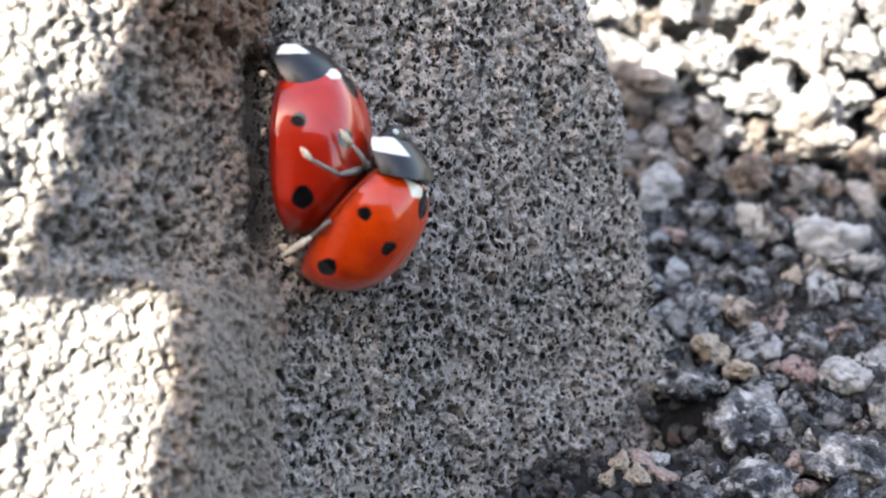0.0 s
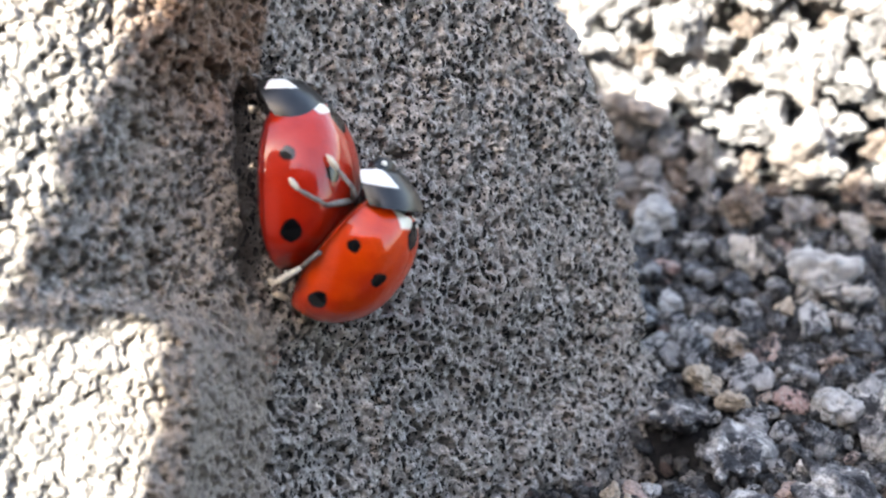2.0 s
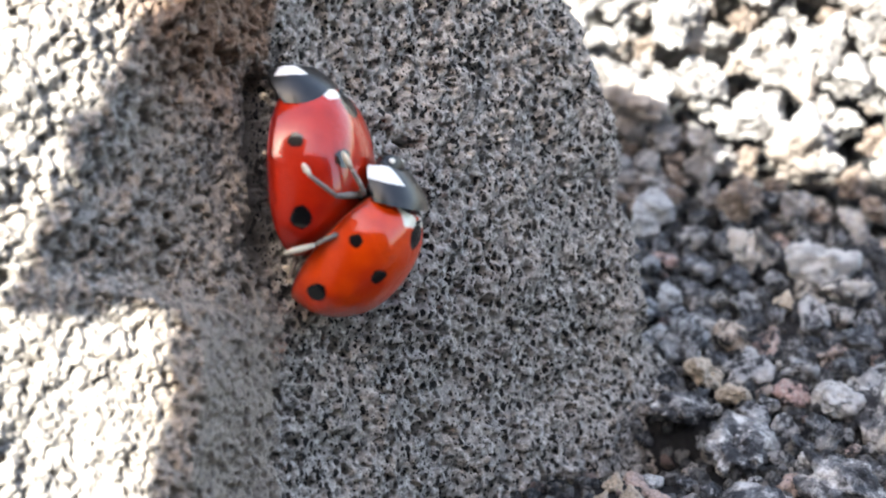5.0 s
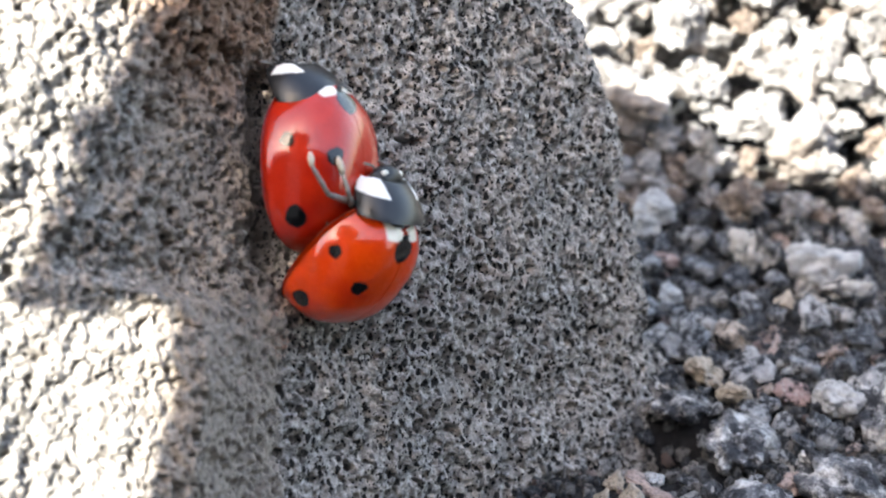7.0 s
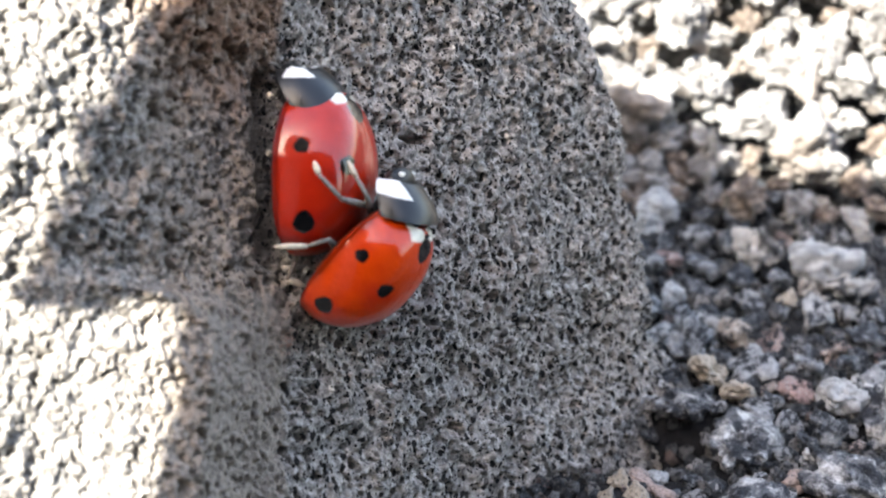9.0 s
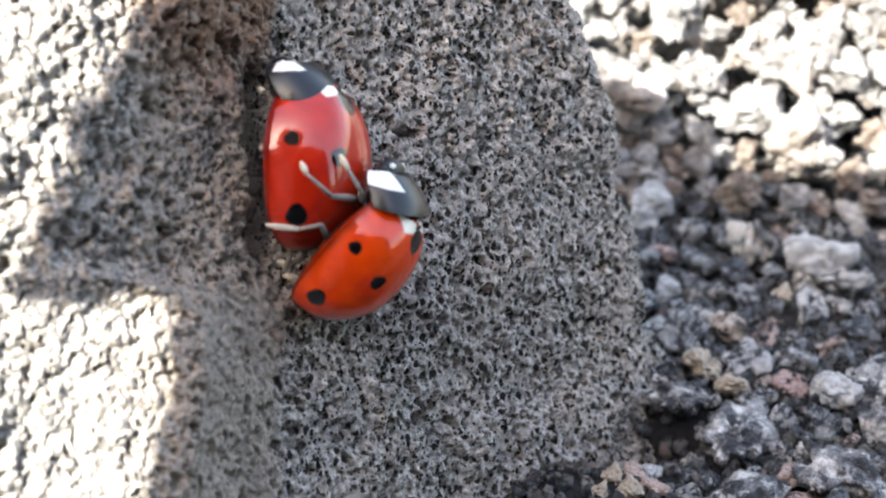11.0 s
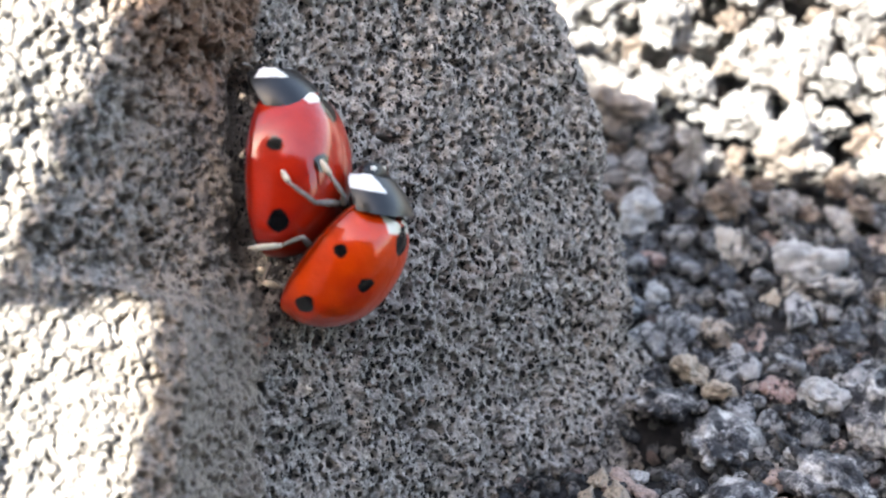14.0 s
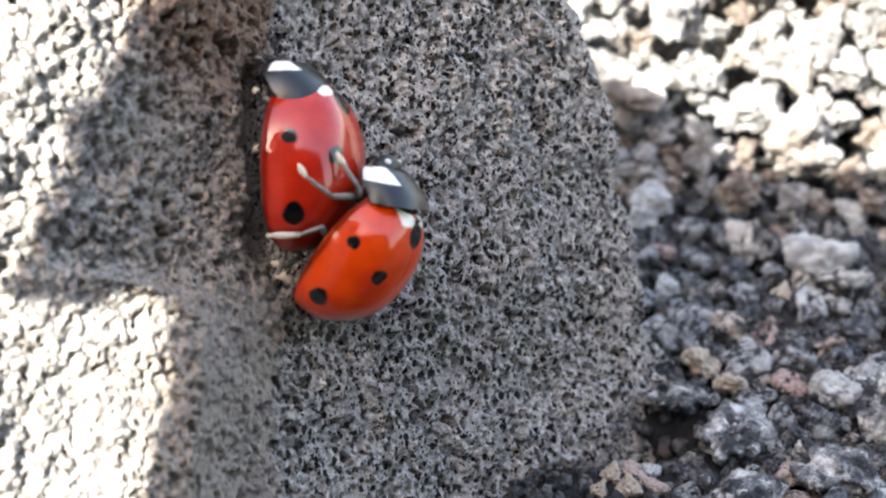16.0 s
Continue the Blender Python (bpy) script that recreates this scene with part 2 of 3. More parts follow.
# ---- the rock on which the beetles stand ----
# its own axes: x along the face, y up the face, z out of it
FACE_X = Vector((0.76, 0.532, -0.373)).normalized()
FACE_Y = Vector((0.0, 0.574, 0.819)).normalized()
FACE_Z = FACE_X.cross(FACE_Y).normalized()
ROCK_AT = Vector((-0.0035, -0.0016, 0.0097))
ROCK_POSE = Matrix.Translation(ROCK_AT) @ Matrix((FACE_X, FACE_Y, FACE_Z)).transposed().to_4x4()


def face_relief(a, v):
    """Broad shape of the rock's front: a block low at the sunny end, a rib above it, a hollow between."""
    edge = np.interp(v, [-30, -9, -4.5, -2.3, -1.7, -1.2, -0.6, 1.5, 3.5, 4.9, 6.4, 7.6, 10, 30],
                     [-6.9, -6.9, -6.3, -6.2, -6.6, -9.0, -10.9, -10.3, -9.3, -8.5, -7.2, -6.0, -5.0, -5.0])
    high = np.interp(v, [-30, -2.6, -1.6, -0.6, 1.5, 4.9, 8, 30], [1.5, 1.5, 1.1, 0.2, 0.3, 0.9, 1.1, 1.1])
    left = np.clip(edge - a, 0, None)
    right = np.clip(a - edge, 0, None)
    groove = 1.9 * np.exp(-((a + 2.6) / 0.5) ** 2) * step(v, -1.5, 0.2) * (1 - step(v, 4.8, 6.2))
    return high * np.exp(-(right / 2.2) ** 1.3) - 0.27 * left - groove


def make_rock():
    def spread(stops):
        out = [stops[0][0]]
        for (a, _), (b, d) in zip(stops, stops[1:]):
            n = max(1, round((b - a) / d))
            out += [a + (b - a) * (i + 1) / n for i in range(n)]
        return np.array(out)
    vs = spread([(-27, 0), (-12, 1.0), (-10.2, 0.15), (10.9, 0.052), (13, 0.3), (24, 1.0)])
    front = spread([(0, 0), (7.0, 0.5), (9, 0.15), (32.5, 0.052), (35, 0.052)])  # steps from the sunny end to the corner
    nf = len(front)
    arc = np.linspace(0, math.pi / 2, 70)[1:]
    sil = np.array([[-27, 16.6], [-5, 14.6], [-3.3, 13.5], [0.4, 12.2], [2.9, 12.0], [4.5, 11.1], [6.4, 9.9], [9.3, 8.8], [10.4, 8.4], [11.4, 5.5], [13, 0.0], [24, -10.0]])
    corner = np.interp(vs, sil[:, 0], sil[:, 1])
    corner += 0.35 * layers(np.stack([vs * 0.4, vs * 0, vs * 0], 1), 2, 5)
    R, back, pts, nrm = 1.4, 3.0, [], []
    corner += 0.8
    for v, c in zip(vs, corner):
        shrink = 1.0 - 0.5 * step(v, 14, 25)
        a = -22 + (c + 22) * front / 35.0
        z = np.zeros(nf)
        n = np.tile([0, 0, 1.0], (nf, 1))
        ring = [np.stack([a, np.full(nf, v), z], 1)]
        rn = [n]
        ring.append(np.stack([c + R * np.sin(arc), np.full(len(arc), v), -R + R * np.cos(arc)], 1))
        rn.append(np.stack([np.sin(arc), 0 * arc, np.cos(arc)], 1))
        d = np.linspace(0, back, 40)[1:]
        ring.append(np.stack([c + R - 1.5 * d, np.full(39, v), -R - d], 1))
        rn.append(np.tile([1.0, 0, 0], (39, 1)))
        e = np.linspace(c + R - 1.5 * back, -24, 24)[1:]
        ring.append(np.stack([e, np.full(23, v), np.full(23, -R - back - 1.0)], 1))
        rn.append(np.tile([0, 0, -1.0], (23, 1)))
        d = np.linspace(-R - back, -9.0, 16)
        ring.append(np.stack([np.full(16, -24.0), np.full(16, v), d], 1))
        rn.append(np.tile([-1.0, 0, 0], (16, 1)))
        ring = np.concatenate(ring)
        ring[:, 2] *= 1.0 - 0.6 * step(v, 5, 10)
        ring[:, 0] *= shrink
        ring[:, 2] = -10 + (ring[:, 2] + 10) * shrink
        pts.append(ring)
        nrm.append(np.concatenate(rn))
    rows, cols = len(vs), len(pts[0])
    p, n = np.concatenate(pts), np.concatenate(nrm)
    is_front = step(n[:, 2], 0.2, 0.9)
    p[:, 2] += face_relief(p[:, 0], p[:, 1]) * is_front
    d = 0.45 * layers(p * 0.16, 3, 11) + 0.16 * layers(p * 0.9, 2, 21)
    d += 0.13 * layers(p * 3.3, 2, 31, 0.8)
    d += (0.06 + 0.14 * step(p[:, 1], -1.5, 0.5)) * layers(p * 2.4, 2, 37) * (1 - step(p[:, 0], -7.5, -5.5))
    worn = 1 - step(p[:, 0], -2.7, -1.7)
    dusty = worn * (1 - step(p[:, 1], -1.8, -0.8)) * step(p[:, 0], -6.6, -5.8)
    keep = (1 - 0.7 * dusty) * (1 - (0.6 - 0.4 * step(p[:, 1], -1.5, 0.5)) * (1 - step(p[:, 0], -7.0, -5.8)))
    q = p + 0.14 * np.stack([smooth_noise(p * 2.6, 41), smooth_noise(p * 2.6, 42), smooth_noise(p * 2.6, 43)], 1)
    q[:, 1] *= 0.8
    for size, deep, share, salt in ((0.62, 0.9, 0.35, 51), (0.40, 0.7, 0.6, 61), (0.30, 0.45, 0.65, 66), (0.22, 0.3, 0.6, 68), (1.2, 0.8, 0.10, 71)):
        near, own = nearest_seed(q / size, salt)
        r = 0.22 + 0.16 * own / share
        d -= np.where(own < share, keep * deep * (1 - step(near, r * 0.65, r)), 0)
    p = p + n * d[:, None]
    p = p * MM
    faces = grid_faces(rows, cols, wrap=True)
    faces.append(list(range(cols))[::-1])
    faces.append([(rows - 1) * cols + i for i in range(cols)])
    ob = new("rock", mesh_of("rock", p, faces))
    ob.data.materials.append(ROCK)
    ob.matrix_world = ROCK_POSE
    return tagged(ob, "rough porous grey rock, half sunlit, half in shade", "rock")


# ---- the ground ----
def ground_height(x, y):
    p = np.stack([x * 0.12, y * 0.12, x * 0], 1)
    near = np.exp(-((x - 10) ** 2 + (y - 5) ** 2) / 60.0 ** 2)
    hollow = 3.6 * np.exp(-((x - 7.3) / 2.2) ** 2 - ((y - 0.6) / 1.2) ** 2)
    return 0.7 * layers(p, 3, 81) * near - 0.3 - hollow


def make_ground():
    def axis(c, half, d):
        s = [c + d * i for i in range(-round(half / d), round(half / d) + 1)]
        g, w = half, d
        while g < 5000:
            w *= 1.45
            g += w
            s = [c - g] + s + [c + g]
        return np.array(s)
    xs, ys = axis(12, 22, 0.4), axis(6, 28, 0.4)
    gx, gy = np.meshgrid(xs, ys)
    x, y = gx.ravel(), gy.ravel()
    z = ground_height(x, y)
    q = np.stack([x, y, z], 1)
    z = z + 0.25 * layers(q * 0.8, 2, 91) * np.exp(-((x - 10) ** 2 + (y - 5) ** 2) / 60.0 ** 2)
    ob = new("ground", mesh_of("ground", np.stack([x, y, z], 1) * MM, grid_faces(len(ys), len(xs))))
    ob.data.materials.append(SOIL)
    return tagged(ob, "gritty soil under loose gravel, blackened to deepen the shaded gaps", "ground", kind="structure")


def stone_mesh(name, salt, rough, squash, level=3, pit=0.0):
    bm = bmesh.new()
    bmesh.ops.create_icosphere(bm, subdivisions=level, radius=0.5)
    rng = random.Random(salt)
    cuts = [(Vector((rng.gauss(0, 1), rng.gauss(0, 1), rng.gauss(0, 1))).normalized(), rng.uniform(0.27, 0.42)) for _ in range(9)]
    for v in bm.verts:
        for n, d in cuts:
            over = v.co.dot(n) - d
            if over > 0:
                v.co -= n * over * 0.85
    co = np.array([v.co[:] for v in bm.verts])
    d = rough * layers(co * 2.6 + salt, 4, salt, 0.6)
    if pit:
        near, own = nearest_seed(co * 5.0 + salt, salt)
        d -= np.where(own < 0.5, pit * (1 - step(near, 0.12, 0.36)), 0)
    n = co / np.linalg.norm(co, axis=1)[:, None]
    co = (co + n * d[:, None]) * squash
    for v, c in zip(bm.verts, co):
        v.co = c
        v.co *= MM
    me = bpy.data.meshes.new(name)
    bm.to_mesh(me)
    bm.free()
    me.polygons.foreach_set("use_smooth", np.ones(len(me.polygons), dtype=bool))
    return me


LIGHT_PEBBLES = [(10.0, 4.3, 1.7, 1), (11.0, 3.0, 1.36, 1), (17.4, 14.4, 1.87, 0), (8.8, 14.2, 2.34, 0), (14.4, 2.3, 1.9, 0),
                 (8.5, 7.4, 0.87, 0), (13.6, 9.2, 1.0, 1), (9.1, 9.4, 1.34, 0), (12.4, -1.9, 1.09, 2), (6.1, -1.9, 0.95, 1), (6.9, -2.0, 1.15, 2), (5.6, -2.7, 0.8, 1), (7.4, -1.7, 0.85, 0), (6.6, -2.9, 1.0, 1), (7.6, -2.7, 0.9, 2)]


def make_gravel():
    rng = random.Random(4)
    kinds = []
    for i in range(14):
        me = stone_mesh("pebble", 100 + i, rng.uniform(0.10, 0.20), np.array((1.0, rng.uniform(0.65, 0.95), rng.uniform(0.5, 0.85))), 4, 0.09)
        me.materials.append(PEBBLE)
        kinds.append(me)
    placed = []
    pale_lump = stone_mesh("pale_lump", 610, 0.13, np.array((1.0, 0.8, 0.7)), 5, 0.06)
    pale_lump.materials.append(PALE)
    lumps = []
    for i in range(3):
        me = stone_mesh("cinder", 600 + i, 0.17, np.array((1.0, 0.75, 0.55)), 5, 0.14)
        me.materials.append(CINDER)
        lumps.append(me)

    def free(x, y, r):
        return all((x - a) ** 2 + (y - b) ** 2 > (0.78 * (r + s)) ** 2 for a, b, s in placed)
    # a few large rough lumps at the foot of the rock
    for i, (x, y, s, turn) in enumerate(((10.9, -3.4, 3.0, 20), (10.6, -0.3, 3.4, 75), (13.9, -2.0, 4.0, 140), (8.8, 2.5, 2.3, 200), (16.2, 1.6, 3.4, 300), (15.2, 11.2, 3.4, 40))):
        ob = new("cinder_lump", lumps[i % 3] if i < 5 else pale_lump)
        z = float(ground_height(np.array([x]), np.array([y]))[0]) + s * 0.16
        ob.matrix_world = pose(x * MM, y * MM, z * MM, 12 * i, 8 - 5 * i, turn) @ Matrix.Scale(s, 4)
        tagged(ob, "rough pitted dark cinder lump among gravel" if i < 5 else "pale rounded stone lying in dark gravel", "stone", "cinder lumps in the gravel")
        placed.append((x, y, s * 0.45))
    # single light pebbles that stand out of the dark gravel
    odd = []
    for i in range(3):
        me = stone_mesh("light_pebble", 630 + i, 0.17, np.array((1.0, 0.8, 0.65)), 5, 0.10)
        me.materials.append((PALE, TAN, PINK)[i])
        odd.append(me)
    for x, y, s, k in LIGHT_PEBBLES:
        ob = new("pebble", odd[k])
        z = float(ground_height(np.array([x]), np.array([y]))[0]) + s * 0.33
        ob.matrix_world = pose(x * MM, y * MM, z * MM, 14, 9, 47 * x) @ Matrix.Scale(s, 4)
        tagged(ob, ("pale grey rounded pebble in dark gravel", "tan rounded pebble in dark gravel", "pink rounded pebble in dark gravel")[k], "pebble", "loose gravel beside the rock")
        placed.append((x, y, s * 0.5))
    for size, tries, cap in ((2.2, 160, 10), (1.6, 600, 50), (1.2, 2000, 100), (0.85, 6000, 136)):
        got = 0
        for _ in range(tries):
            if got >= cap:
                break
            x, y = rng.uniform(4.5, 20), rng.uniform(-5, 16.5)
            s = size * rng.uniform(0.8, 1.2)
            if x < 8.0 - 0.25 * y and y > -5 or ((x - 7.3) / 2.4) ** 2 + ((y - 0.6) / 1.3) ** 2 < 1 or not free(x, y, s / 2):
                continue
            placed.append((x, y, s / 2))
            got += 1
            z = float(ground_height(np.array([x]), np.array([y]))[0]) + s * rng.uniform(0.10, 0.48)
            ob = new("pebble", rng.choice(kinds))
            ob.matrix_world = pose(x * MM, y * MM, z * MM, rng.uniform(-35, 35), rng.uniform(-35, 35), rng.uniform(0, 360)) @ Matrix.Scale(s, 4)
            tagged(ob, "small rough grey pebble lying on dark grit", "pebble", "loose gravel beside the rock")
    # fine grit between and beyond the pebbles
    base = []
    for i in range(6):
        me = stone_mesh("grain", 200 + i, 0.1, np.array((1.0, 0.8, 0.7)), 1)
        base.append((np.array([v.co[:] for v in me.vertices]), np.array([f.vertices[:] for f in me.polygons])))
        bpy.data.meshes.remove(me)
    vv, ff, off = [], [], 0
    for i in range(6500):
        x, y = rng.uniform(0, 26), rng.uniform(-16, 30)
        s = rng.uniform(0.3, 0.95)
        v, f = base[rng.randrange(6)]
        z = float(ground_height(np.array([x]), np.array([y]))[0]) + s * 0.25
        m = np.array(Euler((rng.uniform(0, 6), rng.uniform(0, 6), rng.uniform(0, 6))).to_matrix())
        vv.append(v @ m.T * s + np.array((x, y, z)) * MM)
        ff.append(f + off)
        off += len(v)
    ob = new("grit", mesh_of("grit", np.concatenate(vv), np.concatenate(ff).tolist(), smooth=False))
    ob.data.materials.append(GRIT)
    tagged(ob, "fine grit between the pebbles, darkened for shade in the gaps", "gravel", kind="stuff")


def make_boulder(name, at, size, turn, salt, label):
    bm = bmesh.new()
    bmesh.ops.create_icosphere(bm, subdivisions=6, radius=1.0)
    co = np.array([v.co[:] for v in bm.verts])
    n = co / np.linalg.norm(co, axis=1)[:, None]
    p = n * np.array(size)
    near, own = nearest_seed(p / 2.4 + salt, salt)
    d = 1.3 * (0.55 - near) * (0.6 + 0.8 * own)
    d += 0.9 * layers(p * 0.2, 2, salt + 5) + 0.3 * layers(p * 1.0, 3, salt + 9)
    pit, mine = nearest_seed(p / 1.1 + salt, salt + 13)
    d -= np.where(mine < 0.4, 0.5 * (1 - step(pit, 0.12, 0.36)), 0)
    p = (p + n * d[:, None]) * MM
    for v, c in zip(bm.verts, p):
        v.co = c
    me = bpy.data.meshes.new(name)
    bm.to_mesh(me)
    bm.free()
    me.polygons.foreach_set("use_smooth", np.ones(len(me.polygons), dtype=bool))
    me.materials.append(CLINKER)
    ob = new(name, me)
    ob.matrix_world = pose(at[0] * MM, at[1] * MM, at[2] * MM, 0, 0, turn)
    return tagged(ob, label, "stone")


def make_clinker():
    """The heap behind the gravel: stones of all sizes on a rising slope, the largest laid first."""
    rng = random.Random(9)
    kinds = []
    for i in range(7):
        squash = np.array((1.0, rng.uniform(0.75, 1.0), rng.uniform(0.65, 0.95)))
        kinds.append((stone_mesh("clinker", 400 + i, 0.24, squash, 5, 0.12), stone_mesh("clinker", 400 + i, 0.24, squash, 5, 0.12)))
        kinds[-1][0].materials.append(CLINKER)
        kinds[-1][1].materials.append(BROWN)
    laid = []
    for size, tries in ((3.0, 40), (2.3, 160), (1.75, 500), (1.3, 900), (0.95, 1100)):
        for _ in range(tries):
            x, u = rng.uniform(4.0, 29.0), rng.uniform(0.0, 16.0)
            s = size * rng.uniform(0.85, 1.2)
            if any((x - a) ** 2 + (u - b) ** 2 < (0.36 * (s + c)) ** 2 for a, b, c in laid):
                continue
            laid.append((x, u, s))
            lift = 0.5 * float(layers(np.array([[x * 0.3, u * 0.3, 0.0]]), 2, 77)[0])
            foot, rise = min(u, 2.6), max(0.0, u - 2.6)
            y, z = 14.6 + 1.45 * foot + 0.62 * rise + lift, 0.35 + 0.36 * foot + 0.82 * rise + 0.12 * s
            brown = u < 2.8 and s < 2.4 and rng.random() < 0.7 or s < 1.5 and rng.random() < 0.15
            ob = new("clinker_stone", kinds[rng.randrange(7)][brown])
            ob.matrix_world = pose(x * MM, y * MM, z * MM, rng.uniform(-50, 50), rng.uniform(-50, 50), rng.uniform(0, 360)) @ Matrix.Scale(s, 4)
            tagged(ob, "brown pitted clinker stone at the foot of the heap" if brown else "pale pitted clinker stone heaped in full sun", "stone", "heap of clinker stones")


def make_shade_stone():
    """An added, unseen stone on the sunny side, outlined so its shadow lies over the beetles and the gravel."""
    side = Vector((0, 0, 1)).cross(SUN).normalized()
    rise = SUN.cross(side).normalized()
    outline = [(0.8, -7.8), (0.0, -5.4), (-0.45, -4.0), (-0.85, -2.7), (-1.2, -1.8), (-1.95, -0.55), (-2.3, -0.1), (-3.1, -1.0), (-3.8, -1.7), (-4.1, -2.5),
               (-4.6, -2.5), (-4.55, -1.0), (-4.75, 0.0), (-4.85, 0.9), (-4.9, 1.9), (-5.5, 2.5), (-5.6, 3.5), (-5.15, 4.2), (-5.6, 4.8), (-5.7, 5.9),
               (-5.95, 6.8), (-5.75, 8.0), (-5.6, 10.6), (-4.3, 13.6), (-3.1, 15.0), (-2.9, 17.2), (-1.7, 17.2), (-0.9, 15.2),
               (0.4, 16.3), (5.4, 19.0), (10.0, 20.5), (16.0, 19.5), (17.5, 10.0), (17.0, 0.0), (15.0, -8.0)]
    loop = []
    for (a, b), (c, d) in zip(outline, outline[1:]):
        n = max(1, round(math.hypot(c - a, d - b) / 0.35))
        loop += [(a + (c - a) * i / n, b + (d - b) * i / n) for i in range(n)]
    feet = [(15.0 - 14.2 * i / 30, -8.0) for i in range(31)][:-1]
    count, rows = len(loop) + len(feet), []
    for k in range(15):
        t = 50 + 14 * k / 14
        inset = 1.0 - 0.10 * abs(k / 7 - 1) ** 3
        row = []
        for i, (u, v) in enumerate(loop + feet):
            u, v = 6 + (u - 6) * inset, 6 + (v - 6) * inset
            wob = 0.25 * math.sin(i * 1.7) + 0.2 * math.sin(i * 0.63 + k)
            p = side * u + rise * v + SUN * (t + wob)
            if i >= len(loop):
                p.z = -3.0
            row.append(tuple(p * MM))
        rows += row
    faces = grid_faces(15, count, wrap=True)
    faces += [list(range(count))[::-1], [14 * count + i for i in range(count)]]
    ob = new("unseen_shade_stone", mesh_of("unseen_shade_stone", rows, faces, smooth=False))
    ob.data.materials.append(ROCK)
    return tagged(ob, "unseen tall stone added to shade the beetles", "rock")


def make_sky_blocker():
    """An unseen dark bank opposite the rock, added to cut sky fill and deepen the shade."""
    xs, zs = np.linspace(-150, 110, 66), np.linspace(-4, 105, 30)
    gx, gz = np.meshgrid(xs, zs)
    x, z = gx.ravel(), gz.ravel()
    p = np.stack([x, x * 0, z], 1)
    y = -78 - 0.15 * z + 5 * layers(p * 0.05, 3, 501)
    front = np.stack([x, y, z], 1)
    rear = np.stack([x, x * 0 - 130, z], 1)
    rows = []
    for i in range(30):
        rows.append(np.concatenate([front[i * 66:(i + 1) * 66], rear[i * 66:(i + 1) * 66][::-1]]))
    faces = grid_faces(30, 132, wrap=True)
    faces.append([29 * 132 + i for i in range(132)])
    ob = new("unseen_sky_blocker", mesh_of("unseen_sky_blocker", np.concatenate(rows) * MM, faces))
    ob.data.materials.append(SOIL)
    return tagged(ob, "unseen dark bank added opposite the rock to block sky light", "bank", kind="structure")


# ---- the beetles ----
def part(name, bm, material, parent, label=""):
    me = bpy.data.meshes.new(name)
    bmesh.ops.recalc_face_normals(bm, faces=bm.faces)
    bm.to_mesh(me)
    bm.free()
    me.polygons.foreach_set("use_smooth", np.ones(len(me.polygons), dtype=bool))
    me.materials.append(material)
    ob = new(name, me)
    ob.parent = parent
    return tagged(ob, label)


def sheet(rows):
    """A bmesh from rows of points in millimetres."""
    bm = bmesh.new()
    vs = [[bm.verts.new(Vector(p) * MM) for p in r] for r in rows]
    for a, b in zip(vs, vs[1:]):
        for i in range(len(a) - 1):
            bm.faces.new((a[i], a[i + 1], b[i + 1], b[i]))
    return bm


def wing_case(side):
    """One wing case: a domed shell with a gutter and a raised lip along its outer edge."""
    rows = []
    ys = [-0.5 + 2.929 * math.sin(radians(t)) for t in range(-90, 0, 4)] + [-0.5 + 2.80 * t / 34 for t in range(35)]
    for y in ys:
        w, h = wing_width(y), wing_height(y)
        lip = 0.24 * min(1, w / 1.5) * min(1, max(0.25, (y + 3.2) / 2.5))
        outer, inner = [], []
        for k in range(27):
            f = radians(90 * (k / 26) ** 1.15)
            outer.append((side * (0.012 + max(0, w - lip * 0.6) * math.sin(f) ** 0.8), y, h * math.cos(f)))
        for k in range(1, 6):
            outer.append((side * (0.012 + max(0, w - lip * 0.6) + lip * k / 5), y, lip * (0.5 * (k / 5) ** 2 - 0.12)))
        for k in range(32):
            f = radians(90 * (k / 31) ** 1.15)
            inner.append((side * (0.012 + max(0, w - 0.12) * math.sin(f) ** 0.8), y, max(-0.04, h - 0.14) * math.cos(f) - 0.09 * (k / 31) ** 6))
        rows.append(outer + inner[::-1] + [outer[0]])
    return sheet(rows)


def shield():
    """The plate behind the head, which curves down towards the front."""
    rows = []
    for i in range(21):
        t = i / 20
        y = 1.8 + 1.32 * t
        w = 1.62 * (1 - 0.30 * t ** 2.0) * (1 - 0.12 * t ** 8)
        h, low = 1.66 - 0.42 * t - 0.75 * t * t, 0.25 - 0.9 * t
        row = []
        for k in range(41):
            f = radians(-94 + 188 * k / 40)
            lead = (0.10 * abs(math.sin(f)) ** 3 - 0.16 * abs(math.sin(f)) ** 12) * t
            row.append((w * math.sin(f), y + lead, low + (h - low) * max(0, math.cos(f)) ** 0.85))
        rows.append(row)
    lip = [(x * 0.85, y - 0.10, z * 0.8 - 0.12) for x, y, z in rows[-1]]
    return sheet(rows + [lip])


def blob(at, radii, seg=20):
    bm = bmesh.new()
    bmesh.ops.create_uvsphere(bm, u_segments=seg, v_segments=seg // 2 + 2, radius=1.0)
    for v in bm.verts:
        v.co = Vector((at[0] + v.co.x * radii[0], at[1] + v.co.y * radii[1], at[2] + v.co.z * radii[2])) * MM
    return bm


